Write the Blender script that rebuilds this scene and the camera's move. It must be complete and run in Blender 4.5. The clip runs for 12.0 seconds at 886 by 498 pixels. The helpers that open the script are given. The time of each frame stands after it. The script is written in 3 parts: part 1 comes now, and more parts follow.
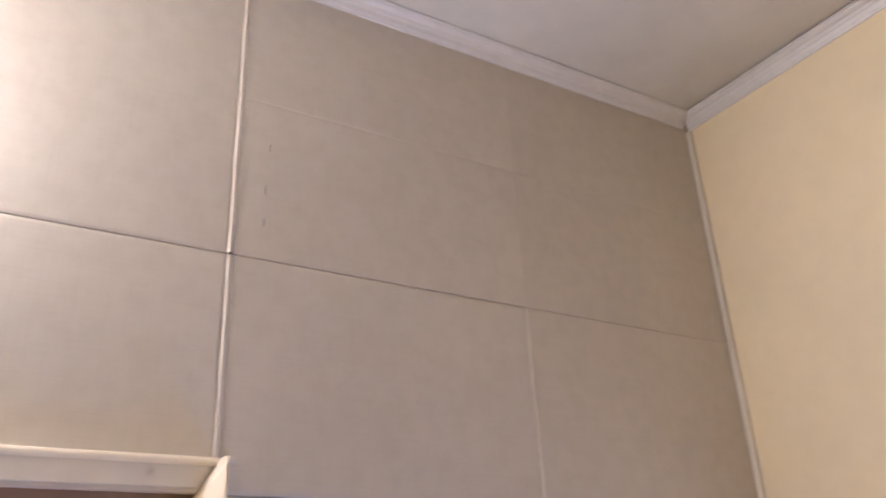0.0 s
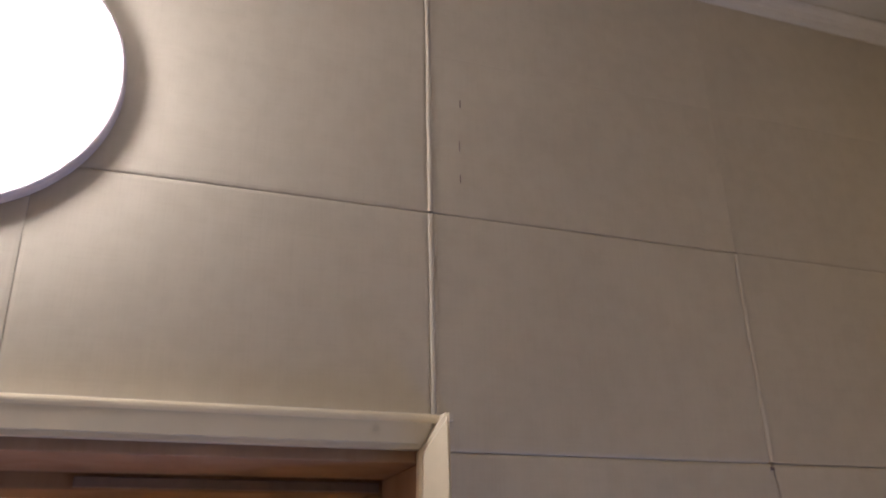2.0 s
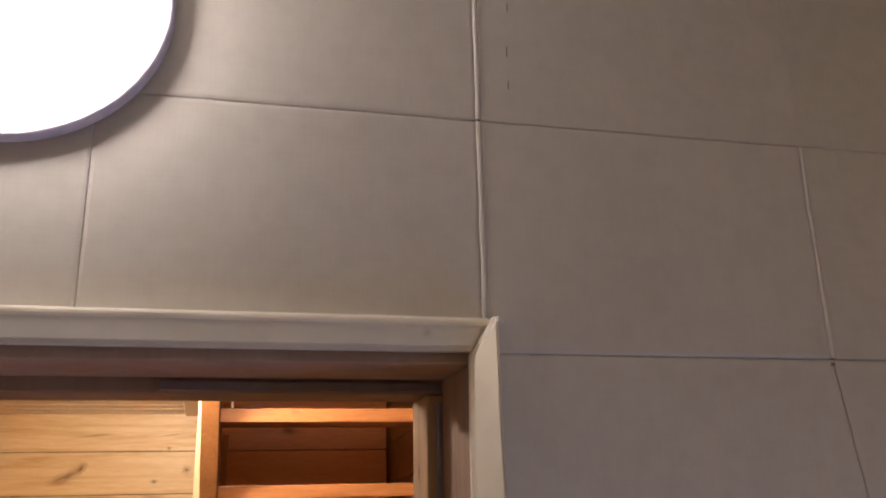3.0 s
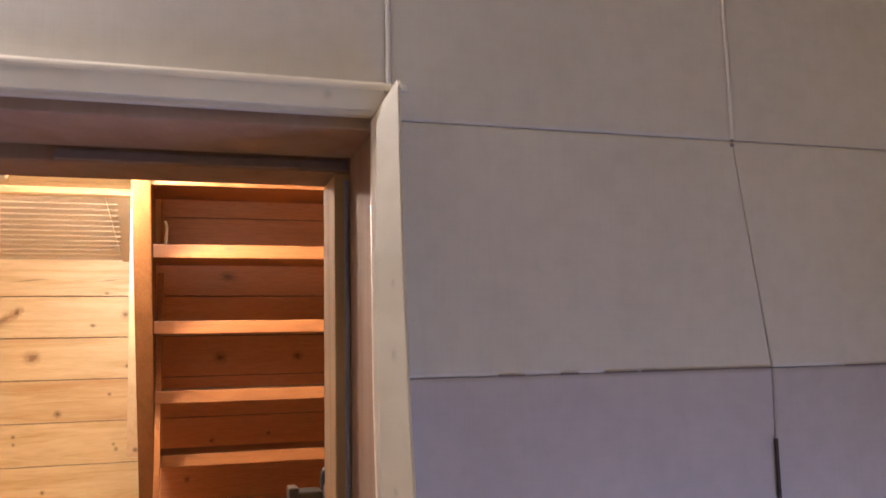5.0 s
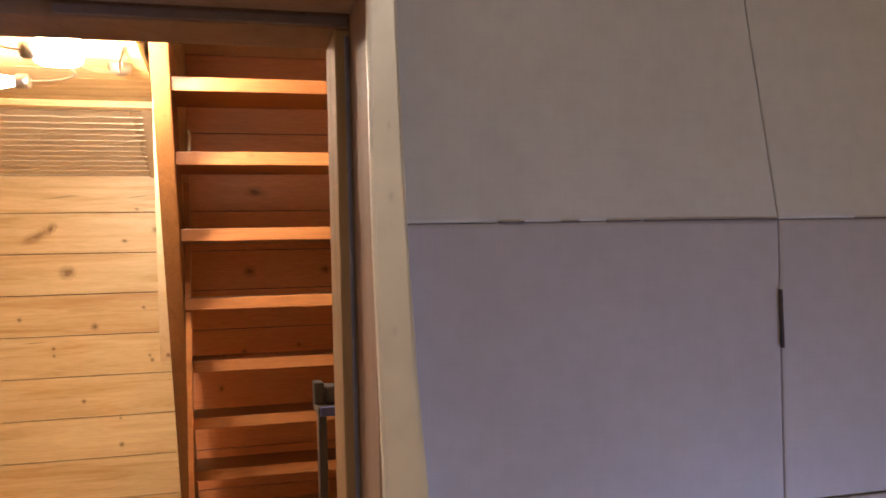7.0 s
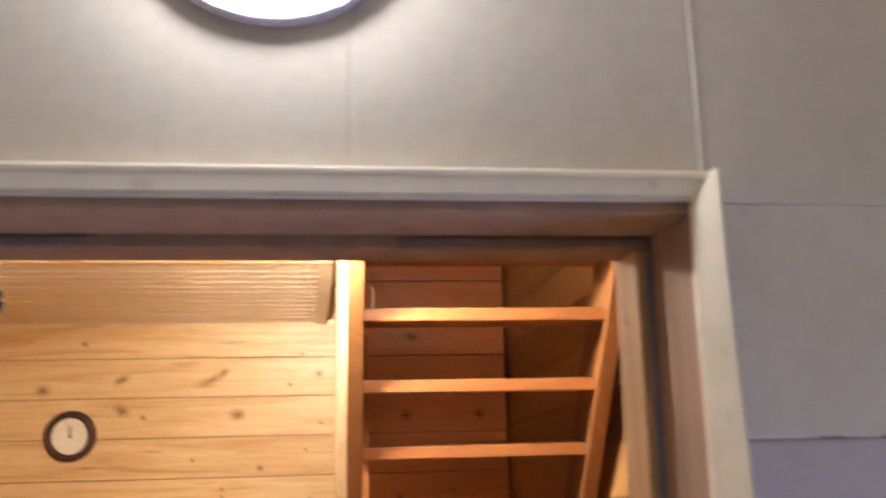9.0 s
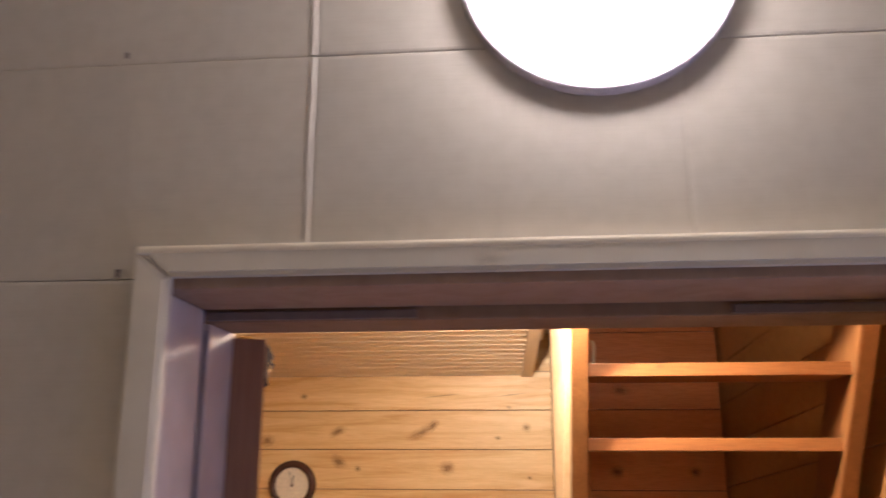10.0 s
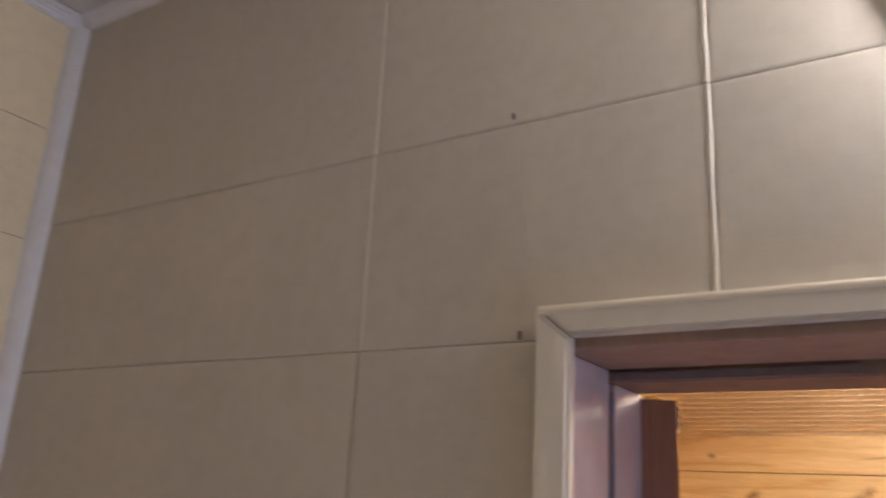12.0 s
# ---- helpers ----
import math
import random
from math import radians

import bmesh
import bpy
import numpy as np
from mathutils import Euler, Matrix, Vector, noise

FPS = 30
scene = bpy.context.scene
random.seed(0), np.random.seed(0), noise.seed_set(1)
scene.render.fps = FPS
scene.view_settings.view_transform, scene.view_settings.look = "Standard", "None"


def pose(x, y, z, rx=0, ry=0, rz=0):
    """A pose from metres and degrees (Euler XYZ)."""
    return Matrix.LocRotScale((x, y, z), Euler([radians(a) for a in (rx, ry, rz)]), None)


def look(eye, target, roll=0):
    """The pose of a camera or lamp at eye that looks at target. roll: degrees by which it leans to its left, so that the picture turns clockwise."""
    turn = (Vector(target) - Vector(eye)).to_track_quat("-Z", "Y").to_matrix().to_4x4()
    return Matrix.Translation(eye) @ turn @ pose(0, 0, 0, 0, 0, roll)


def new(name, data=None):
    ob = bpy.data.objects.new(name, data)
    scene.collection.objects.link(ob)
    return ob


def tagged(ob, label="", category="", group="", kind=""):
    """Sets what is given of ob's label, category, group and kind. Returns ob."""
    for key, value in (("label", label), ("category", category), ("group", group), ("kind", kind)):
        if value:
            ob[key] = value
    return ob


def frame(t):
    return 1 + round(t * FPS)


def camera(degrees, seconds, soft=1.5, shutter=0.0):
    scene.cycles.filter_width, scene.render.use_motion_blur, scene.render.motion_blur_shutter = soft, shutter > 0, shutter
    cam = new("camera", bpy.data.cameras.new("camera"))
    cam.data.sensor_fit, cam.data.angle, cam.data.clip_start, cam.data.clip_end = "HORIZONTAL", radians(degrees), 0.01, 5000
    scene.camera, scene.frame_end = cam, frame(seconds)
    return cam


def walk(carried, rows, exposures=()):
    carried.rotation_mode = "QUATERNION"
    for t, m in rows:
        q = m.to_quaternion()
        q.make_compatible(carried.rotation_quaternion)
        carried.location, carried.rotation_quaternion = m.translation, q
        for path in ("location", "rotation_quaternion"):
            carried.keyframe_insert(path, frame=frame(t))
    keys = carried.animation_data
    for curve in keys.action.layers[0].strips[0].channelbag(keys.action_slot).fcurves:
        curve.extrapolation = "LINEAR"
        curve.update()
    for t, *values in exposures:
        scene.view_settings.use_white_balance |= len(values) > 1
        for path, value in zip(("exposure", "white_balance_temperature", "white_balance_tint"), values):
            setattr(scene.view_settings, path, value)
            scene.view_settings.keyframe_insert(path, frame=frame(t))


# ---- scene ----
cam = camera(56.7, 12.0, soft=1.6, shutter=0.6)
PATH = [
    (0, (-0.173, -0.609, 1.912), (0.784, 0.93, 2.757), -2.8),
    (0.5, (-0.182, -0.592, 1.913), (0.658, 1.025, 2.738), -2.3),
    (1, (-0.207, -0.572, 1.92), (0.568, 1.076, 2.745), -1.9),
    (1.5, (-0.219, -0.557, 1.915), (0.512, 1.11, 2.745), -2.2),
    (2, (-0.199, -0.573, 1.913), (0.433, 1.159, 2.689), -1.3),
    (2.5, (-0.174, -0.595, 1.918), (0.313, 1.23, 2.575), -0.9),
    (3, (-0.17, -0.595, 1.911), (0.264, 1.275, 2.472), -1.1),
    (3.2, (-0.169, -0.598, 1.908), (0.253, 1.282, 2.441), -1.4),
    (4.8, (-0.139, -0.585, 1.842), (0.413, 1.319, 2.106), -1.1),
    (5, (-0.135, -0.587, 1.837), (0.433, 1.316, 2.079), -1.2),
    (5.5, (-0.126, -0.588, 1.82), (0.432, 1.323, 2.011), -0.8),
    (6, (-0.124, -0.586, 1.797), (0.411, 1.338, 1.913), -1.1),
    (6.5, (-0.119, -0.592, 1.779), (0.418, 1.333, 1.852), -0.7),
    (6.7, (-0.107, -0.585, 1.775), (0.416, 1.345, 1.838), -1.1),
    (8.3, (-0.205, -0.618, 1.818), (0.168, 1.334, 2.041), -1.4),
    (8.5, (-0.225, -0.617, 1.826), (0.123, 1.334, 2.093), -1.5),
    (9, (-0.294, -0.635, 1.845), (-0.067, 1.315, 2.227), -1.1),
    (9.5, (-0.356, -0.616, 1.862), (-0.362, 1.329, 2.327), -0.6),
    (10, (-0.425, -0.624, 1.867), (-0.616, 1.304, 2.366), 0.1),
    (10.5, (-0.488, -0.614, 1.865), (-0.835, 1.29, 2.369), 1.1),
    (11, (-0.496, -0.597, 1.867), (-1.092, 1.248, 2.357), 2.1),
    (11.5, (-0.475, -0.574, 1.873), (-1.288, 1.173, 2.409), 2.7),
    (12, (-0.453, -0.575, 1.881), (-1.502, 1.02, 2.477), 3.3),
]
EXPOSURES = [(0.0, 0.75, 6250, 15), (0.5, 0.74, 6250, 14), (1.0, 0.43, 6400, 12), (1.5, -0.05, 6500, 10), (2.0, -0.25, 6550, 10), (2.5, -0.42, 6500, 13), (3.2, -0.36, 6500, 14),
             (5.0, 0.1, 6100, 14), (5.5, 0.07, 6150, 14), (6.0, -0.04, 6350, 13), (6.5, -0.12, 6700, 12), (8.5, 0.12, 6000, 12), (9.0, 0.3, 5900, 7), (9.5, 0.06, 5950, 12),
             (10.0, -0.24, 6350, 16), (10.5, -0.42, 6600, 17), (11.0, -0.45, 6550, 18), (11.5, -0.15, 6150, 13), (12.0, 0.04, 6300, 9)]
walk(cam, [(t, look(eye, target, roll)) for t, eye, target, roll in PATH], EXPOSURES)

# ---- world and light ----
world = bpy.data.worlds.new("world")
scene.world = world
world.use_nodes = True
wn = world.node_tree.nodes
sky = wn.new("ShaderNodeTexSky")
sky.sky_type, sky.sun_disc = "NISHITA", False
sky.sun_elevation, sky.sun_rotation = radians(25), radians(200)
wn["Background"].inputs["Strength"].default_value = 0.1
world.node_tree.links.new(sky.outputs["Color"], wn["Background"].inputs["Color"])

SKYLIGHT = 7.6      # watts of the sky through the window
LAMP = 47.5          # round wall lamp
BULB = 960.0         # bulbs of the ceiling lamp


# ---- materials ----
def nodes_of(name):
    m = bpy.data.materials.new(name)
    m.use_nodes = True
    nt = m.node_tree
    return m, nt, nt.nodes["Principled BSDF"]


def node(nt, kind, **inputs):
    n = nt.nodes.new(kind)
    for key, value in inputs.items():
        n.inputs[key.replace("_", " ")].default_value = value
    return n


def ramp(nt, source, stops):
    r = nt.nodes.new("ShaderNodeValToRGB")
    while len(r.color_ramp.elements) < len(stops):
        r.color_ramp.elements.new(0.5)
    for e, (p, c) in zip(r.color_ramp.elements, stops):
        e.position, e.color = p, (*c, 1)
    nt.links.new(source, r.inputs["Fac"])
    return r.outputs["Color"]


def blend(nt, kind, fac, a, b):
    m = nt.nodes.new("ShaderNodeMix")
    m.data_type, m.blend_type = "RGBA", kind
    if isinstance(fac, float):
        m.inputs[0].default_value = fac
    else:
        nt.links.new(fac, m.inputs[0])
    for sock, v in ((m.inputs[6], a), (m.inputs[7], b)):
        if isinstance(v, tuple):
            sock.default_value = (*v, 1)
        else:
            nt.links.new(v, sock)
    return m.outputs[2]


def coords(nt, scale, per_object=True):
    """World-size coordinates, moved by each object's random number."""
    tc = nt.nodes.new("ShaderNodeTexCoord")
    mp = nt.nodes.new("ShaderNodeMapping")
    mp.inputs["Scale"].default_value = scale
    nt.links.new(tc.outputs["Object"], mp.inputs["Vector"])
    if per_object:
        info = nt.nodes.new("ShaderNodeObjectInfo")
        mul = nt.nodes.new("ShaderNodeVectorMath")
        mul.operation = "SCALE"
        mul.inputs[0].default_value = (37.0, 19.0, 53.0)
        nt.links.new(info.outputs["Random"], mul.inputs["Scale"])
        nt.links.new(mul.outputs[0], mp.inputs["Location"])
    return mp.outputs["Vector"]


def bump(nt, bsdf, height, strength, distance):
    b = node(nt, "ShaderNodeBump", Strength=strength, Distance=distance)
    nt.links.new(height, b.inputs["Height"])
    nt.links.new(b.outputs["Normal"], bsdf.inputs["Normal"])


def painted(name, color, rough=0.5, vary=0.08, grain=60.0, relief=0.15, spec=0.4, weave=0.0, dirt=0.12):
    """Paint, plaster or glaze with soft stains, fine grain and, where asked, a linen weave."""
    m, nt, bsdf = nodes_of(name)
    v = coords(nt, (1, 1, 1))
    big = node(nt, "ShaderNodeTexNoise", Scale=5.0, Detail=5.0)
    fine = node(nt, "ShaderNodeTexNoise", Scale=grain, Detail=3.0)
    nt.links.new(v, big.inputs["Vector"])
    nt.links.new(v, fine.inputs["Vector"])
    dark = tuple(c * (1 - vary) for c in color)
    light = tuple(min(1, c * (1 + vary)) for c in color)
    col = ramp(nt, big.outputs["Fac"], [(0.3, dark), (0.7, light)])
    col = blend(nt, "MULTIPLY", dirt, col, ramp(nt, fine.outputs["Fac"], [(0.35, (0.6, 0.57, 0.52)), (0.6, (1, 1, 1))]))
    height = fine.outputs["Fac"]
    if weave:
        mixes = []
        for scale in ((20.0, 1, 900.0), (700.0, 1, 20.0)):
            w = node(nt, "ShaderNodeTexNoise", Scale=1.0, Detail=2.0)
            nt.links.new(coords(nt, scale), w.inputs["Vector"])
            mixes.append(w.outputs["Fac"])
        add = nt.nodes.new("ShaderNodeMath")
        nt.links.new(mixes[0], add.inputs[0])
        nt.links.new(mixes[1], add.inputs[1])
        col = blend(nt, "MULTIPLY", weave, col, ramp(nt, add.outputs[0], [(0.75, (0.72, 0.7, 0.67)), (1.15, (1, 1, 1))]))
        height = add.outputs[0]
    nt.links.new(col, bsdf.inputs["Base Color"])
    bsdf.inputs["Roughness"].default_value = rough
    bsdf.inputs["Specular IOR Level"].default_value = spec
    bump(nt, bsdf, height, relief, 0.001)
    return m


def wood(name, light, dark, knot=(0.13, 0.05, 0.02), along="x", rough=0.45, knots=0.0, grain=1.0):
    """Sawn softwood: long grain, growth bands, each board its own tone."""
    m, nt, bsdf = nodes_of(name)
    s = {"x": (0.7, 9, 9), "y": (9, 0.7, 9), "z": (9, 9, 0.7)}[along]
    v = coords(nt, s)
    bands = node(nt, "ShaderNodeTexNoise", Scale=2.2, Detail=6.0, Roughness=0.6, Distortion=1.2)
    nt.links.new(v, bands.inputs["Vector"])
    fine = node(nt, "ShaderNodeTexNoise", Scale=26.0, Detail=4.0)
    nt.links.new(v, fine.inputs["Vector"])
    col = ramp(nt, bands.outputs["Fac"], [(0.3, dark), (0.5, tuple(0.35 * a + 0.65 * b for a, b in zip(dark, light))), (0.68, light)])
    col = blend(nt, "MULTIPLY", 0.35 * grain, col, ramp(nt, fine.outputs["Fac"], [(0.35, (0.55, 0.42, 0.3)), (0.6, (1, 1, 1))]))
    info = nt.nodes.new("ShaderNodeObjectInfo")
    col = blend(nt, "MULTIPLY", 0.8, col, ramp(nt, info.outputs["Random"], [(0.0, (0.80, 0.76, 0.70)), (1.0, (1.0, 1.0, 1.0))]))
    if knots:
        ks = {"x": (2.2, 6, 6), "y": (6, 2.2, 6), "z": (6, 6, 2.2)}[along]
        vor = node(nt, "ShaderNodeTexVoronoi", Scale=1.0)
        nt.links.new(coords(nt, ks), vor.inputs["Vector"])
        col = blend(nt, "MIX", ramp(nt, vor.outputs["Distance"], [(0.05 * knots, (0.8, 0.8, 0.8)), (0.12 * knots, (0, 0, 0))]), col, knot)
    nt.links.new(col, bsdf.inputs["Base Color"])
    bsdf.inputs["Roughness"].default_value = rough
    bump(nt, bsdf, fine.outputs["Fac"], 0.15, 0.001)
    return m


def plain(name, color, rough=0.5, metal=0.0, grain=80.0):
    m, nt, bsdf = nodes_of(name)
    n = node(nt, "ShaderNodeTexNoise", Scale=grain, Detail=3.0)
    nt.links.new(coords(nt, (1, 1, 1)), n.inputs["Vector"])
    nt.links.new(ramp(nt, n.outputs["Fac"], [(0.3, tuple(c * 0.8 for c in color)), (0.7, color)]), bsdf.inputs["Base Color"])
    bsdf.inputs["Roughness"].default_value, bsdf.inputs["Metallic"].default_value = rough, metal
    bump(nt, bsdf, n.outputs["Fac"], 0.08, 0.001)
    return m


def glow(name, color, strength):
    m, nt, bsdf = nodes_of(name)
    bsdf.inputs["Base Color"].default_value = (*color, 1)
    bsdf.inputs["Emission Color"].default_value = (*color, 1)
    bsdf.inputs["Emission Strength"].default_value = strength
    return m


BEAD = painted("pale_joint", (0.63, 0.575, 0.505), rough=0.5, vary=0.06)
YELLOWPAINT = painted("yellow_paint", (0.86, 0.735, 0.51), rough=0.6, vary=0.04, grain=40, dirt=0.06)
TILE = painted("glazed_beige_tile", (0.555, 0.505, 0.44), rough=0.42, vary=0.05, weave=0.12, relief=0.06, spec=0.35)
# the beige tile again, weaker lamp light and bluish daylight mixed into its colour
TILE_DAYLIT = painted("glazed_tile_daylit", (0.450, 0.400, 0.398), rough=0.42, vary=0.05, weave=0.12, relief=0.06, spec=0.35)
TILE_YELLOW = painted("glazed_yellow_tile", (0.80, 0.67, 0.46), rough=0.45, vary=0.05, weave=0.1, relief=0.06)
GROUT = painted("grout", (0.50, 0.44, 0.38), rough=0.9, vary=0.2, grain=200)
WHITE = painted("white_plastic", (0.72, 0.70, 0.70), rough=0.35, vary=0.03)
CEILING = painted("ceiling_paint", (0.66, 0.63, 0.58), rough=0.8, vary=0.04, grain=25)
PAINTWOOD = painted("painted_casing", (0.70, 0.645, 0.555), rough=0.4, vary=0.07, grain=30)
LINING = painted("painted_lining", (0.52, 0.48, 0.50), rough=0.33, vary=0.12, grain=20, dirt=0.3)
SEAL = plain("grey_seal", (0.20, 0.155, 0.16), rough=0.5)
SEAL_BLUE = plain("blue_seal", (0.24, 0.24, 0.32), rough=0.5)
LININGWOOD = wood("stained_lining", (0.40, 0.285, 0.225), (0.33, 0.22, 0.165), along="z", rough=0.45, grain=0.25)
STOPWOOD = wood("dark_stop", (0.50, 0.34, 0.19), (0.40, 0.25, 0.13), along="z", rough=0.5, knots=0.5, grain=0.4)
for matt in (STOPWOOD, LININGWOOD):
    matt.node_tree.nodes["Principled BSDF"].inputs["Roughness"].default_value = 0.8
    matt.node_tree.nodes["Principled BSDF"].inputs["Specular IOR Level"].default_value = 0.12
CREAMBOARD = painted("cream_casing", (0.86, 0.77, 0.62), rough=0.45, vary=0.07, grain=25, dirt=0.2)
# rim colour holds the purple-grey shade round the glowing glass
LAMPRIM = plain("lamp_rim", (0.56, 0.50, 0.56), rough=0.6)
ROSE = plain("dull_steel", (0.15, 0.11, 0.08), rough=0.5, metal=0.4)
PINE = wood("pine_boards", (0.84, 0.640, 0.360), (0.60, 0.360, 0.145), knots=0.0, grain=0.5)
PINE_Y = wood("pine_boards_lengthwise", (0.88, 0.70, 0.46), (0.76, 0.56, 0.32), along="y", knots=0.5, grain=0.5)
# red-brown stair pine, colour darkened to offset too strong bulb light
STAIR = wood("shaded_stair_pine", (0.33, 0.134, 0.043), (0.26, 0.094, 0.027), along="x", knots=0.35)
STRINGER = wood("shaded_stringer_pine", (0.285, 0.125, 0.043), (0.22, 0.09, 0.028), along="z", knots=0.3)
DOORWOOD = wood("door_pine", (0.40, 0.255, 0.13), (0.32, 0.19, 0.085), along="z")
# redder, darker copy of the wall pine: the stair's shade is in the colour
PINE_SHADED = wood("shaded_pine_boards", (0.60, 0.245, 0.105), (0.52, 0.19, 0.07), along="x")
# tan pine for the east wall, dimmed in colour where bulb light is too strong
PINE_DIMMED = wood("dimmed_pine_boards", (0.42, 0.235, 0.092), (0.34, 0.17, 0.058), along="x", knots=0.4)
DOOREDGE = wood("stained_door_edge", (0.34, 0.17, 0.115), (0.27, 0.13, 0.08), along="z", rough=0.6)
def soft_knot(name, core, edge, strong):
    """A knot that fades into the board round it."""
    m, nt, bsdf = nodes_of(name)
    tc = nt.nodes.new("ShaderNodeTexCoord")
    n = node(nt, "ShaderNodeTexNoise", Scale=2.5, Detail=5.0)
    nt.links.new(coords(nt, (1, 1, 1)), n.inputs["Vector"])
    at = nt.nodes.new("ShaderNodeVectorMath")
    at.operation = "DISTANCE"
    at.inputs[1].default_value = (0.5, 0.5, 0.0)
    flat = nt.nodes.new("ShaderNodeVectorMath")
    flat.operation = "MULTIPLY"
    flat.inputs[1].default_value = (1.0, 1.0, 0.0)
    nt.links.new(tc.outputs["Generated"], flat.inputs[0])
    nt.links.new(flat.outputs[0], at.inputs[0])
    add = nt.nodes.new("ShaderNodeMath")
    add.operation = "MULTIPLY_ADD"
    add.inputs[1].default_value = 0.35
    nt.links.new(n.outputs["Fac"], add.inputs[0])
    nt.links.new(at.outputs["Value"], add.inputs[2])
    nt.links.new(ramp(nt, add.outputs[0], [(0.22, core), (0.40, edge)]), bsdf.inputs["Base Color"])
    nt.links.new(ramp(nt, add.outputs[0], [(0.26, (strong, strong, strong)), (0.40, (0.45 * strong, 0.45 * strong, 0.45 * strong)), (0.62, (0, 0, 0))]), bsdf.inputs["Alpha"])
    bsdf.inputs["Roughness"].default_value = 0.5
    return m


KNOT = soft_knot("knot", (0.10, 0.035, 0.012), (0.34, 0.16, 0.05), 0.62)
KNOT_PALE = soft_knot("pale_knot", (0.30, 0.13, 0.045), (0.52, 0.28, 0.10), 0.6)
SMUDGE = soft_knot("brown_smudge", (0.22, 0.15, 0.09), (0.40, 0.31, 0.22), 0.17)
RIB = painted("ribbed_board", (0.68, 0.54, 0.38), rough=0.3, vary=0.06, spec=0.5, relief=0.02)
# glossier ribs, also painted paler to carry their bright reflections
RIB_SHEEN = painted("ribbed_board_sheen", (0.72, 0.60, 0.46), rough=0.25, vary=0.05, spec=0.5, relief=0.02)
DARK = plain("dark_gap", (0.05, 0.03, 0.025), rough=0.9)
STEEL = plain("brushed_steel", (0.6, 0.57, 0.52), rough=0.3, metal=1.0)
BLACK = plain("black_metal", (0.03, 0.03, 0.035), rough=0.45)
CHARCOAL = plain("charcoal_plastic", (0.022, 0.020, 0.028), rough=0.4)
GREY = plain("grey_plastic", (0.14, 0.13, 0.125), rough=0.5)
DIMGREY = plain("dim_grey_plastic", (0.022, 0.019, 0.021), rough=0.55)
ORANGE = plain("orange_plastic", (0.75, 0.16, 0.03), rough=0.4)
YELLOW = plain("yellow_plastic", (0.75, 0.5, 0.06), rough=0.4)
BLUE = plain("blue_plastic", (0.05, 0.07, 0.25), rough=0.5)
CREAM = plain("cream_paper", (0.75, 0.68, 0.5), rough=0.8)
CLOTH = plain("dark_cloth", (0.016, 0.012, 0.016), rough=1.0, grain=30)
CLOTH.node_tree.nodes["Principled BSDF"].inputs["Specular IOR Level"].default_value = 0.1
CLOTH_PALE = plain("ochre_cloth", (0.55, 0.38, 0.16), rough=0.95, grain=30)
FLOOR = painted("floor_tile", (0.35, 0.3, 0.26), rough=0.5)
DIAL = plain("clock_face", (0.78, 0.72, 0.6), rough=0.5)
CLOCKRIM = plain("clock_rim", (0.065, 0.03, 0.025), rough=0.15)
LAMPGLASS = glow("lit_lamp_glass", (1.0, 0.935, 0.915), LAMP)
BULBGLASS = glow("lit_bulb_glass", (1.0, 0.835, 0.64), BULB * 0.8)
BULBGLASS_DIM = glow("lit_bulb_glass_dim", (1.0, 0.79, 0.64), BULB * 0.10)
# glass of the added, unseen third arm
BULBGLASS_ADDED = glow("lit_bulb_glass_added", (1.0, 0.80, 0.60), BULB * 0.42)
BULBEND = glow("lit_bulb_end", (1.0, 0.84, 0.66), BULB * 4.6)


# ---- mesh helpers ----
def box(bm, x0, x1, y0, y1, z0, z1, bevel=0.0, m=None):
    """One block, its edges rounded by bevel."""
    r = bmesh.ops.create_cube(bm, size=1.0)
    vs = r["verts"]
    bmesh.ops.scale(bm, vec=(x1 - x0, y1 - y0, z1 - z0), verts=vs)
    bmesh.ops.translate(bm, vec=((x0 + x1) / 2, (y0 + y1) / 2, (z0 + z1) / 2), verts=vs)
    if bevel:
        es = list({e for v in vs for e in v.link_edges})
        r = bmesh.ops.bevel(bm, geom=es, offset=bevel, segments=2, profile=0.6, affect="EDGES")
        vs = list({v for f in r["faces"] for v in f.verts} | {v for v in vs if v.is_valid})
    if m is not None:
        bmesh.ops.transform(bm, matrix=m, verts=vs)
    return vs


def block(*a, **k):
    bm = bmesh.new()
    box(bm, *a, **k)
    return bm


def lathe(bm, profile, n=40, m=None):
    """A body turned about the z axis from (radius, height) pairs."""
    rings, made = [], []
    for r, z in profile:
        if r < 1e-6:
            ring = [bm.verts.new((0, 0, z))]
        else:
            ring = [bm.verts.new((r * math.cos(2 * math.pi * i / n), r * math.sin(2 * math.pi * i / n), z)) for i in range(n)]
        rings.append(ring)
        made += ring
    for a, b in zip(rings, rings[1:]):
        for i in range(n):
            j = (i + 1) % n
            q = [a[i % len(a)], a[j % len(a)], b[j % len(b)], b[i % len(b)]]
            q = list(dict.fromkeys(q))
            if len(q) > 2:
                bm.faces.new(q)
    bmesh.ops.recalc_face_normals(bm, faces=bm.faces)
    if m is not None:
        bmesh.ops.transform(bm, matrix=m, verts=made)
    return bm


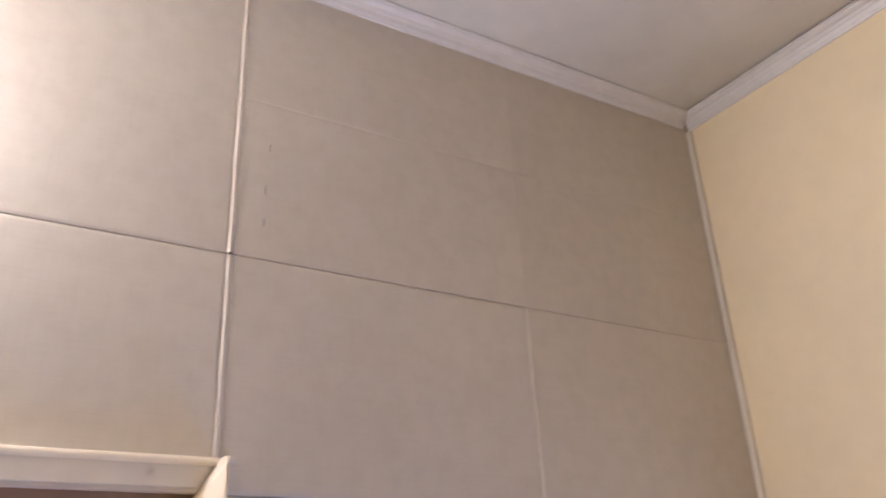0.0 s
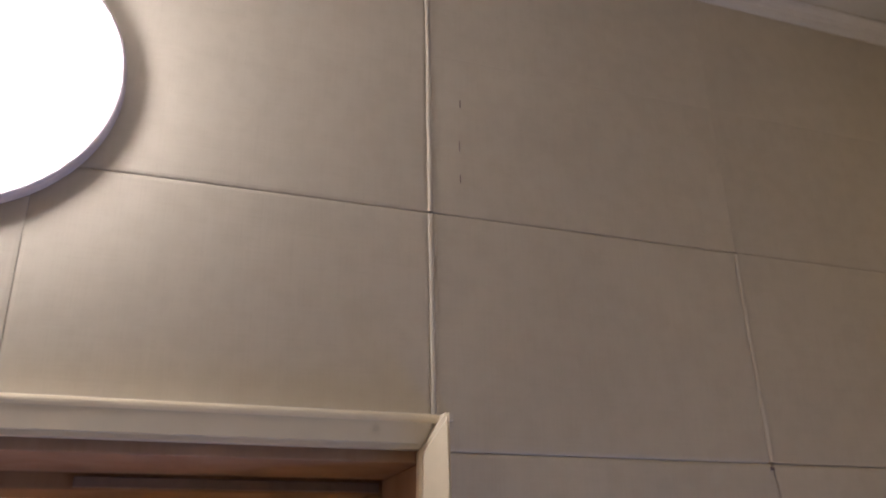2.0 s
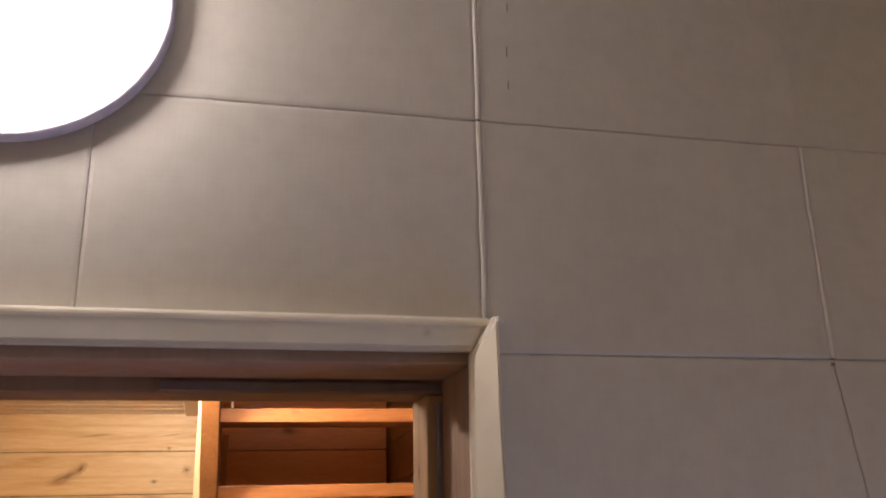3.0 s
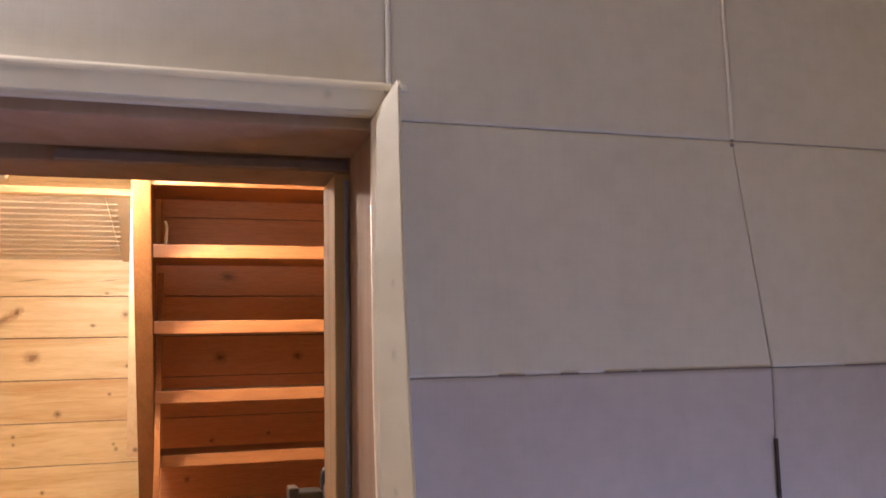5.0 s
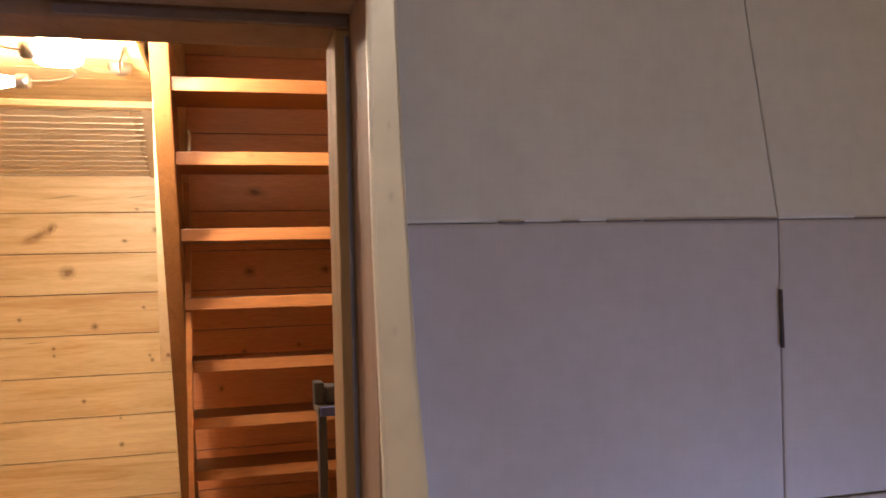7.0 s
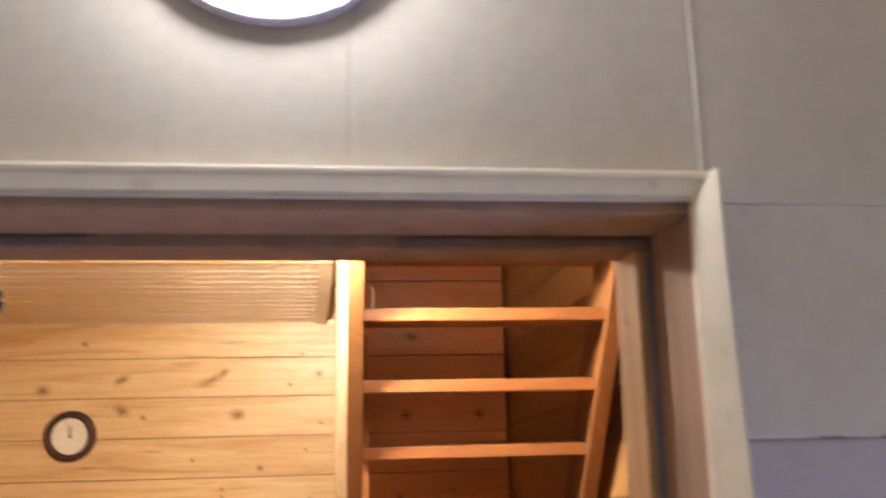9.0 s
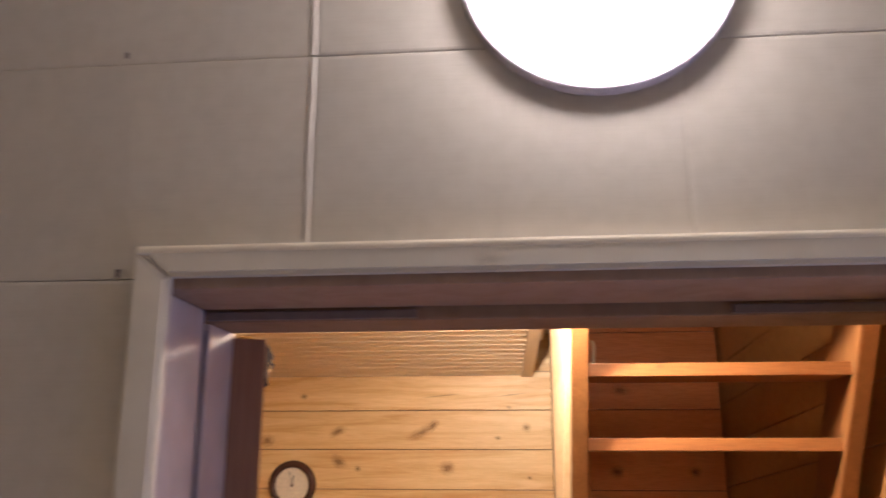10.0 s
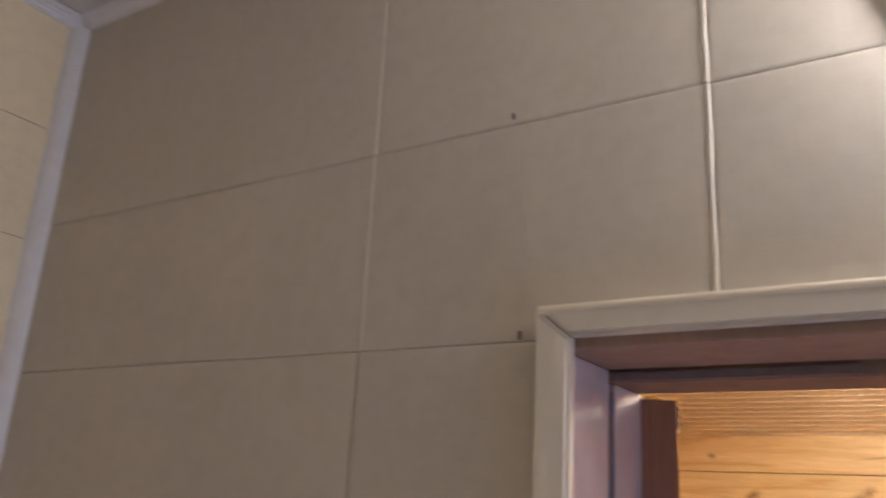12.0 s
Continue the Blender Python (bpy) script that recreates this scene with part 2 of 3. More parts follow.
def extrude_profile(bm, pts, a, b, m=None):
    """A closed outline of (u, v) pairs swept along x from a to b, with u on y and v on z."""
    A = [bm.verts.new((a, u, v)) for u, v in pts]
    B = [bm.verts.new((b, u, v)) for u, v in pts]
    n = len(pts)
    for i in range(n):
        bm.faces.new((A[i], A[(i + 1) % n], B[(i + 1) % n], B[i]))
    bm.faces.new(A)
    bm.faces.new(B[::-1])
    bmesh.ops.recalc_face_normals(bm, faces=bm.faces)
    if m is not None:
        bmesh.ops.transform(bm, matrix=m, verts=A + B)
    return bm


def tube(bm, pts, r, n=8):
    """A round rod along a line of points."""
    rings = []
    for i, p in enumerate(pts):
        d = (Vector(pts[min(i + 1, len(pts) - 1)]) - Vector(pts[max(i - 1, 0)])).normalized()
        u = d.orthogonal().normalized()
        w = d.cross(u)
        if rings:
            u = (rings[-1][0].co - Vector(pts[i - 1]))
            u = (u - d * u.dot(d)).normalized()
            w = d.cross(u)
        rings.append([bm.verts.new(Vector(p) + r * (math.cos(t) * u + math.sin(t) * w)) for t in [2 * math.pi * k / n for k in range(n)]])
    for a, b in zip(rings, rings[1:]):
        for k in range(n):
            bm.faces.new((a[k], a[(k + 1) % n], b[(k + 1) % n], b[k]))
    bm.faces.new(rings[0][::-1])
    bm.faces.new(rings[-1])
    return bm


def arc(points, steps=8):
    """A smooth line through the given points."""
    out = []
    p = [Vector(q) for q in points]
    p = [2 * p[0] - p[1]] + p + [2 * p[-1] - p[-2]]
    for i in range(1, len(p) - 2):
        for s in range(steps):
            t = s / steps
            out.append(0.5 * (2 * p[i] + (p[i + 1] - p[i - 1]) * t + (2 * p[i - 1] - 5 * p[i] + 4 * p[i + 1] - p[i + 2]) * t * t
                              + (3 * p[i] - p[i - 1] - 3 * p[i + 1] + p[i + 2]) * t ** 3))
    return out + [p[-2]]


def mesh_of(name, bm, material, smooth=False):
    me = bpy.data.meshes.new(name)
    bm.to_mesh(me)
    bm.free()
    me.materials.append(material)
    if smooth:
        for p in me.polygons:
            p.use_smooth = True
    return me


def part(name, bm, material, parent, label="", smooth=False):
    ob = new(name, mesh_of(name, bm, material, smooth))
    ob.parent = parent
    return tagged(ob, label)


def thing(name, label, category, at=(0, 0, 0), group=""):
    ob = new(name)
    ob.empty_display_size = 0.05
    ob.location = at
    return tagged(ob, label, category, group)


def structure(name, bm, material, label, smooth=False):
    return tagged(new(name, mesh_of(name, bm, material, smooth)), label, name.split("_")[0], "", "structure")


# ---- the tiled room ----
XL, XR, YB, ZC = -1.468, 0.596, -2.1, 2.514      # left, right, back, ceiling
OX0, OX1, OZ = -0.728, 0.004, 2.026            # hole in the wall for the door frame

LEAN_R = Matrix(((1, -0.035, 0, 0), (0, 1, 0, 0), (0, 0, 1, 0), (0, 0, 0, 1)))          # right wall a little out of square

bm = bmesh.new()
box(bm, XL - 0.1, OX0, 0.012, 0.15, 0, ZC + 0.1)
box(bm, OX1, XR + 0.1, 0.012, 0.15, 0, ZC + 0.1)
box(bm, OX0, OX1, 0.012, 0.15, OZ, ZC + 0.1)
wall_front = structure("wall_front", bm, GROUT, "wall with beige linen-textured tiles round a doorway")
WY0, WY1, WZ0, WZ1 = -0.56, -0.06, 0.82, 1.42
bm = bmesh.new()
box(bm, XR, XR + 0.1, YB - 0.1, WY0, 0, ZC + 0.1)
box(bm, XR, XR + 0.1, WY1, 0.006, 0, ZC + 0.1)
box(bm, XR, XR + 0.1, WY0, WY1, 0, WZ0)
box(bm, XR, XR + 0.1, WY0, WY1, WZ1, ZC + 0.1)
bmesh.ops.transform(bm, matrix=LEAN_R, verts=bm.verts)
wall_right = structure("wall_right", bm, YELLOWPAINT, "smooth pale yellow wall with a low window")
wall_left = structure("wall_left", block(XL - 0.1, XL - 0.006, YB - 0.1, 0.006, 0, ZC + 0.1), GROUT, "wall with pale yellow tiles")
structure("wall_back", block(XL, XR, YB - 0.12, YB, 0, ZC + 0.1), YELLOWPAINT, "plain pale yellow wall")
structure("ceiling", block(XL - 0.05, XR + 0.12, YB, 0.006, ZC, ZC + 0.05), CEILING, "matt off-white ceiling")
structure("floor", block(XL - 0.1, XR + 0.1, YB - 0.1, 0.15, -0.1, 0), FLOOR, "brown tiled floor")

win = structure("window_1", block(XR + 0.04, XR + 0.08, WY0, WY0 + 0.04, WZ0, WZ1, 0.004), WHITE, "small white-framed window letting in daylight")
part("window_frame", block(XR + 0.04, XR + 0.08, WY1 - 0.04, WY1, WZ0, WZ1, 0.004), WHITE, win)
part("window_frame", block(XR + 0.04, XR + 0.08, WY0 + 0.04, WY1 - 0.04, WZ0, WZ0 + 0.04, 0.004), WHITE, win)
part("window_frame", block(XR + 0.04, XR + 0.08, WY0 + 0.04, WY1 - 0.04, WZ1 - 0.04, WZ1, 0.004), WHITE, win)
sun = bpy.data.lights.new("window_daylight", "AREA")
sun.shape, sun.size, sun.size_y, sun.energy, sun.color = "RECTANGLE", 0.44, 0.54, SKYLIGHT, (0.40, 0.54, 1.0)
daylight = new("window_daylight", sun)
daylight.matrix_world = look((XR + 0.02, (WY0 + WY1) / 2, (WZ0 + WZ1) / 2), (XL, (WY0 + WY1) / 2, (WZ0 + WZ1) / 2))

# cornice round the ceiling
CORNICE = [(u * 0.38, v * 0.38) for u, v in (
    (0, -0.046), (-0.006, -0.046), (-0.009, -0.040), (-0.012, -0.039), (-0.017, -0.026), (-0.020, -0.025), (-0.026, -0.016),
    (-0.030, -0.015), (-0.038, -0.010), (-0.041, -0.005), (-0.046, -0.004), (-0.046, 0), (0, 0))]
bm = extrude_profile(bmesh.new(), CORNICE, XL + 0.001, XR - 0.012, pose(0, 0, ZC - 0.001))
cornice = structure("trim_cornice", bm, WHITE, "white ribbed plastic cornice under the ceiling")
bm = extrude_profile(bmesh.new(), CORNICE, YB, -0.002, LEAN_R @ Matrix.Translation((XR, 0, ZC - 0.002)) @ Matrix(((0, 1, 0, 0), (1, 0, 0, 0), (0, 0, 1, 0), (0, 0, 0, 1))))
part("cornice_length", bm, WHITE, cornice)
bm = extrude_profile(bmesh.new(), CORNICE, YB, -0.002, Matrix.Translation((XL, 0, ZC - 0.002)) @ Matrix(((0, -1, 0, 0), (1, 0, 0, 0), (0, 0, 1, 0), (0, 0, 0, 1))))
part("cornice_length", bm, WHITE, cornice)
# corner strips
QUARTER = [(0, 0), (0.0, -0.022)] + [(0.022 * math.sin(a) - 0.0, -0.022 * math.cos(a)) for a in [0.26 * k for k in range(1, 6)]] + [(0.022, 0)]
bm = bmesh.new()
vs = [[bm.verts.new((XL - 0.002 + u, 0.002 + v, z)) for u, v in QUARTER] for z in (0.0, ZC - 0.018)]
for i in range(len(QUARTER)):
    j = (i + 1) % len(QUARTER)
    bm.faces.new((vs[0][i], vs[0][j], vs[1][j], vs[1][i]))
bm.faces.new(vs[1])
bmesh.ops.recalc_face_normals(bm, faces=bm.faces)
structure("trim_corner", bm, WHITE, "white quarter-round corner strip between the tiled walls")
structure("trim_corner_slim", block(XR - 0.006, XR - 0.001, -0.006, 0.004, 0, ZC - 0.022, 0.001, LEAN_R), PAINTWOOD, "thin beige corner bead")

# ---- door frame ----
door_1 = structure("door_1", block(-0.7275, -0.7155, 0.002, 0.096, 0, 2.0, 0.0015), LINING, "painted wooden door frame with pale casing, door wide open")
part("lining", block(-0.013, 0.0035, 0.002, 0.096, 0, 2.0, 0.0015), LININGWOOD, door_1)
part("head", block(-0.7275, 0.0035, 0.002, 0.096, 2.0005, 2.025, 0.0015), LININGWOOD, door_1)
part("stop", block(-0.7275, -0.7115, 0.1, 0.165, 0, 1.9885, 0.002), LINING, door_1)
part("stop", block(-0.0255, 0.0035, 0.1, 0.165, 0, 1.9885, 0.002), STOPWOOD, door_1)
part("stop", block(-0.7275, 0.0035, 0.1, 0.165, 1.989, 2.025, 0.002), LININGWOOD, door_1)
part("seal", block(-0.714, -0.52, 0.0955, 0.0998, 1.9905, 1.9985, 0.001), SEAL, door_1, "dark sealing strip")
part("seal", block(-0.245, -0.015, 0.0955, 0.0998, 1.9905, 1.9985, 0.001), SEAL, door_1, "dark sealing strip")
part("seal", block(-0.0175, -0.014, 0.0955, 0.0998, 0.0, 1.982, 0.001), SEAL_BLUE, door_1, "blue-grey sealing strip")
part("seal", block(-0.7148, -0.7125, 0.0965, 0.0998, 0.0, 1.982, 0.001), SEAL_BLUE, door_1, "blue-grey sealing strip")


def casing(pts, label="", lean=0.0, paint=PAINTWOOD):
    """A casing strip from its outline on the wall, standing proud of the tiles; lean: how far its outer edge stands out more."""
    b = bmesh.new()
    front = [b.verts.new((x, -0.013 - lean * (x + 0.012) / 0.016, z)) for x, z in pts]
    back = [b.verts.new((x, 0.0012, z)) for x, z in pts]
    b.faces.new(front)
    b.faces.new(back[::-1])
    for k in range(len(pts)):
        b.faces.new((front[k - 1], front[k], back[k], back[k - 1]))
    bmesh.ops.recalc_face_normals(b, faces=b.faces)
    bmesh.ops.bevel(b, geom=[e for e in b.edges if e.calc_length() > 0.02], offset=0.0032, segments=2, affect="EDGES")
    return part("casing", b, paint, door_1, label)


casing([(-0.734, 2.032), (0.0005, 2.031), (-0.0145, 2.0085), (-0.7045, 2.0085)])
# added cream strip, paints the lamp's highlight along the head casing
part("casing_edge", block(-0.7325, 0.0005, -0.0139, -0.002, 2.0265, 2.0335, 0.0026), CREAMBOARD, door_1, "pale strip painting the lamplit upper edge of the casing")
casing([(-0.7345, 2.0315), (-0.705, 2.0075), (-0.7045, 0.0), (-0.733, 0.0)])
right_edge = [(0.003, 2.036), (0.0035, 1.94), (0.005, 1.86), (0.007, 1.78), (0.010, 1.70), (0.014, 1.63), (0.016, 1.4), (0.014, 0.0)]
inner_edge = [(-0.013, 0.0), (-0.012, 1.4), (-0.012, 1.63), (-0.013, 1.7), (-0.015, 1.8), (-0.0155, 1.95), (-0.0145, 2.0065)]
casing(right_edge + inner_edge, "warped pale casing board turned a little inwards", 0.016, CREAMBOARD)

# smudges and knots on the frame
def spot(name, at, turn, w, h, material, label):
    ob = part(name, lathe(bmesh.new(), [(1, 0.0), (0.5, 0.0003), (0, 0.0004)], 20), material, door_1, label, True)
    ob.matrix_local = Matrix.Translation(at) @ turn @ Matrix.Diagonal((w, h, 1, 1))


FRONT, INWARD = pose(0, 0, 0, 90, 0, 0), pose(0, 0, 0, 90, 0, -90)
spot("smudge", (-0.048, -0.0135, 2.021), FRONT, 0.0055, 0.0065, SMUDGE, "brownish smudge")
spot("smudge", (-0.45, -0.0135, 2.016), FRONT, 0.016, 0.008, SMUDGE, "brownish smudge")
spot("knot", (-0.0258, 0.135, 1.926), INWARD, 0.006, 0.010, KNOT, "dark knot")
for zz, w in ((1.834, 0.004), (1.884, 0.003), (1.74, 0.003)):
    spot("smudge", (-0.0036, -0.0216, zz), Matrix.Rotation(radians(-45), 4, "Z") @ FRONT, w, 1.7 * w, SMUDGE, "brownish smudge")

# ---- round wall lamp ----
lamp = thing("wall_lamp", "round white wall lamp, lit, on beige tiles above the doorway", "lamp", (-0.357, 0, 2.267))
face = pose(0, 0, 0, 90, 0, 0)
part("base", lathe(bmesh.new(), [(0, 0.001), (0.113, 0.001), (0.115, 0.004), (0.115, 0.012), (0.1136, 0.0148), (0.1108, 0.0152), (0.1098, 0.0125), (0, 0.0125)], 72, face), LAMPRIM, lamp, "rim with its purple-grey shade in the colour", smooth=True)
part("shade", lathe(bmesh.new(), [(0.1086, 0.0128), (0.1090, 0.0165), (0.1072, 0.0210), (0.1025, 0.0268), (0.093, 0.0345), (0.073, 0.0445), (0.043, 0.0515), (0, 0.0545)], 72, face), LAMPGLASS, lamp, "glowing opal glass", smooth=True)

# ---- the wooden room ----
YW, WXL, WZC = 3.03, -2.6, 2.384
# near-black backing, paints the shade in the gaps between the boards
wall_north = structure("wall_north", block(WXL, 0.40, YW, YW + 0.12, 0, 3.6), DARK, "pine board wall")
R0, R1 = Vector((0.409, YW)), Vector((0.74, 0.15))
side = Matrix.Translation((R0.x, R0.y, 0)) @ Matrix.Rotation(math.atan2(R1.y - R0.y, R1.x - R0.x), 4, "Z")
SIDE_LEN = (R1 - R0).length
# backing again near black for shaded board gaps
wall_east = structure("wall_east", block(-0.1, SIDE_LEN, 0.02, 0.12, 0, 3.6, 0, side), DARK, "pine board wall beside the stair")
structure("wall_west", block(WXL - 0.1, WXL, 0.15, YW + 0.1, 0, 3.6), PINE, "pine wall of the wooden room")
structure("wall_south", block(WXL, XL - 0.1, 0.05, 0.15, 0, 3.6), PINE, "pine wall of the wooden room")
bm = bmesh.new()
box(bm, XL - 0.1, OX0 - 0.001, 0.151, 0.163, 0, 3.6)
box(bm, OX1 + 0.001, 0.74, 0.151, 0.163, 0, 3.6)
box(bm, OX0 - 0.001, OX1 + 0.001, 0.151, 0.163, OZ, 3.6)
structure("wall_south_lining", bm, PINE, "pine lining of the wooden room beside the doorway")
bm = block(WXL, -0.336, 0.164, YW - 0.001, WZC + 0.015, WZC + 0.2)
y = 0.166
while y < YW - 0.02:
    box(bm, WXL, -0.337, y, min(y + 0.118, YW - 0.002), WZC, WZC + 0.0155, 0.003)
    y += 0.12
structure("ceiling_wood", bm, PINE, "pine board ceiling")
structure("ceiling_upper", block(-0.337, 0.85, 0.164, YW + 0.1, 2.75, 2.85), PINE_Y, "pine ceiling over the stairwell")
structure("floor_wood", block(WXL - 0.1, 0.8, 0.15, YW + 0.12, -0.1, 0), PINE, "pine floor boards")

# ribbed sloping panel where the ceiling meets the far wall
panel = thing("ribbed_panel", "ribbed beige board sloping from ceiling to pine wall", "panel", (-1.2, 2.56, 2.2))
P0, P1 = Vector((0, 2.30, 2.371)), Vector((0, YW - 0.004, 2.231))      # upper and lower edge
slope = math.atan2(P1.z - P0.z, P1.y - P0.y)
PL = (P1 - P0).length
tilt = Matrix.Translation((0, P0.y, P0.z)) @ Matrix.Rotation(slope, 4, "X")
off = Matrix.Translation((1.2, -2.56, -2.2))
part("backing", block(-2.55, -0.400, 0.0, PL, 0.004, 0.012, 0, off @ tilt), RIB, panel)
part("face", block(-2.54, -0.442, 0.002, PL - 0.002, -0.004, 0.0035, 0.001, off @ tilt), RIB, panel)
N_RIB = 13
for i in range(N_RIB):
    a = PL * (i + 0.5) / N_RIB
    b = bmesh.new()
    extrude_profile(b, [(a - 0.006, -0.0042), (a - 0.004, -0.0066), (a - 0.001, -0.0076), (a + 0.002, -0.0069), (a + 0.004, -0.0042)], -2.54, -0.402 - 0.038 * (i + 0.5) / N_RIB, off @ tilt)
    part("rib", b, RIB_SHEEN, panel)
b = bmesh.new()
vs = [b.verts.new(off @ tilt @ Vector(c)) for c in ((-0.402, 0.0, -0.012), (-0.350, 0.0, -0.012), (-0.394, PL, -0.012), (-0.440, PL, -0.012))]
f = b.faces.new(vs)
r = bmesh.ops.extrude_face_region(b, geom=[f])
bmesh.ops.translate(b, vec=(0, 0, 0.025), verts=[v for v in r["geom"] if isinstance(v, bmesh.types.BMVert)])
bmesh.ops.recalc_face_normals(b, faces=b.faces)
part("end_board", b, RIB, panel)
part("ledge", block(-2.55, -0.350, -0.03, -0.002, -0.014, 0.012, 0.003, off @ tilt), PINE, panel, "pale pine ledge")

# ---- stair seen from behind, rising towards the doorway ----
stair = thing("staircase", "steep open pine staircase seen from behind, beside the board wall", "staircase", (0.07, 2.9, 0))
so = Matrix.Translation((-0.07, -2.9, 0))
SX0, SX1 = -0.253, 0.441
STEPS = []
for k in range(1, 11):
    z = 2.125 - 0.1955 * (k - 1)
    y = 1.660 + 0.131 * (k - 1)
    STEPS.append((y, z))
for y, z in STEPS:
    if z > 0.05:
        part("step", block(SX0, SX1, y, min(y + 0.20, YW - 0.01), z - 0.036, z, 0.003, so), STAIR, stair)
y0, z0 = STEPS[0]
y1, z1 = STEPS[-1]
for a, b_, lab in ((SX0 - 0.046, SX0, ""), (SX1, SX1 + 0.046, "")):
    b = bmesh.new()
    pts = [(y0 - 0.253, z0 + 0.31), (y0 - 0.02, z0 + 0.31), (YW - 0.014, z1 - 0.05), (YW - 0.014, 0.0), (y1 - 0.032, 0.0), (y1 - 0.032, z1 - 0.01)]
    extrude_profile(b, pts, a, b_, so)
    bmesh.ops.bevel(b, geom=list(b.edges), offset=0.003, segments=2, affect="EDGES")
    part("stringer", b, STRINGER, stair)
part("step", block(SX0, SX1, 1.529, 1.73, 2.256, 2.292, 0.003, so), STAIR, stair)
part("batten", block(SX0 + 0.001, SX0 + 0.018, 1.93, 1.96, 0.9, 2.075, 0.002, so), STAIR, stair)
hook = tagged(new("hook", mesh_of("hook", tube(bmesh.new(), arc([(-0.226, 1.800, 2.125), (-0.226, 1.795, 2.15), (-0.224, 1.79, 2.187), (-0.228, 1.795, 2.205)]), 0.004), CREAM)), "small pale metal hook on the stair", "hook")

# wide cheek board on the lit side of the stair
bm = bmesh.new()
pm = Matrix(((1, -0.0637, 0, -0.281 + 0.0637 * 1.55), (0, 1, 0, 0), (0, 0, 1, 0), (0, 0, 0, 1)))
extrude_profile(bm, [(1.45, 2.74), (1.45, 2.45), (1.70, 2.08), (2.02, 1.545), (2.12, 1.66), (2.12, 2.74)], -0.02, 0.026, pm)
# added board behind the cheek, keeps bulb light off the wall under the stair
back = Matrix.Translation((-0.3345, 2.10, 0)) @ Matrix.Rotation(math.atan2(0.028, 0.91), 4, "Z").inverted()
box(bm, 0.0, 0.014, 0.0, 0.914, 1.60, 2.74, 0, back)
structure("wall_partition", bm, PINE_Y, "wide pine board beside the stair, with an added light-blocking board behind")

# ---- ceiling lamp with bulbs on bent arms ----
RX, RY = -0.402, 1.79
ceil_lamp = thing("ceiling_lamp", "steel ceiling lamp with lit glass shades on thin bent arms", "lamp", (RX, RY, WZC))
lo = Matrix.Translation((-RX, -RY, -WZC))
part("rose", lathe(bmesh.new(), [(0, 0), (0.031, 0), (0.032, -0.006), (0.027, -0.022), (0.013, -0.030), (0, -0.030)], 28), ROSE, ceil_lamp, smooth=True)
TUMBLER = [(0.016, 0.031), (0.028, 0.034), (0.0335, 0.046), (0.0355, 0.076), (0.034, 0.116), (0.030, 0.124), (0.0285, 0.120), (0.032, 0.076)]
TRUMPET = [(0.012, 0.031), (0.014, 0.050), (0.018, 0.070), (0.0235, 0.090), (0.0285, 0.112), (0.0295, 0.126), (0.0275, 0.126), (0.026, 0.112)]


def bulb_arm(tip, way, line, outline, glass, end):
    """A bent arm along line to a cup at tip with a glass shade that opens along way and a bright bulb in its mouth."""
    tip, way = Vector(tip), Vector(way).normalized()
    m = lo @ Matrix.Translation(tip) @ way.to_track_quat("Z", "Y").to_matrix().to_4x4()
    arm = part("arm", tube(bmesh.new(), [lo @ Vector(p) for p in arc(line + [tuple(tip)])], 0.0030), STEEL, ceil_lamp)
    part("socket", lathe(bmesh.new(), [(0, -0.006), (0.016, -0.004), (0.019, 0.0), (0.0195, 0.026), (0.0165, 0.030), (0, 0.030)], 24, m), STEEL, arm, "chrome cup", smooth=True)
    part("shade", lathe(bmesh.new(), outline, 28, m), glass, arm, "lit frosted glass", smooth=True)
    r, h = outline[-2][0] - 0.003, outline[-2][1] - 0.008
    part("bulb", lathe(bmesh.new(), [(0.0, h - 0.01), (r, h - 0.01), (r, h), (0.6 * r, h + 0.008), (0, h + 0.010)], 24, m), end, arm, "bright bulb", smooth=True)


bulb_arm((-0.551, 1.360, 2.299), (0.82, 0.55, 0.14), [(RX, RY, WZC - 0.026), (-0.455, 1.665, 2.334), (-0.500, 1.58, 2.338), (-0.565, 1.47, 2.335), (-0.607, 1.38, 2.320), (-0.585, 1.345, 2.299)], TUMBLER, BULBGLASS, BULBEND)
bulb_arm((-0.606, 1.668, 2.301), (-1, 0.06, -0.02), [(-0.55, 1.56, 2.341), (-0.507, 1.575, 2.325), (-0.487, 1.615, 2.311), (-0.52, 1.645, 2.303), (-0.57, 1.660, 2.301)], TRUMPET, BULBGLASS_DIM, BULBGLASS_DIM)
# third arm added out of sight above the doorway to light the step fronts
bulb_arm((-0.285, 1.335, 2.372), (0.20, -0.95, -0.04), [(RX, RY, WZC - 0.026), (-0.390, 1.70, 2.372), (-0.350, 1.55, 2.392), (-0.305, 1.42, 2.390), (-0.290, 1.37, 2.378)], TRUMPET, BULBGLASS_ADDED, BULBGLASS_ADDED)

# ---- open door leaf, hung with clothes ----
leaf = thing("door_leaf", "open pine panel door with a dark hinge edge", "door", (-0.681, 0.172, 0))
way = Vector((-0.313, 0.950, 0))
leaf.matrix_world = Matrix.Translation((-0.681, 0.172, 0)) @ Matrix.Rotation(math.atan2(way.y, way.x), 4, "Z")
LT, LL, LZ = 0.045, 0.69, 1.984          # thickness to the +y side of the leaf's own axes
part("hinge_edge", block(0.0, 0.004, 0.0, LT, 0.012, LZ, 0.001), DOOREDGE, leaf, "dark stained hinge edge")
part("stile", block(0.0045, 0.10, 0.0, LT, 0.012, LZ, 0.002), DOORWOOD, leaf)
part("stile", block(LL - 0.1, LL, 0.0, LT, 0.012, LZ, 0.002), DOORWOOD, leaf)
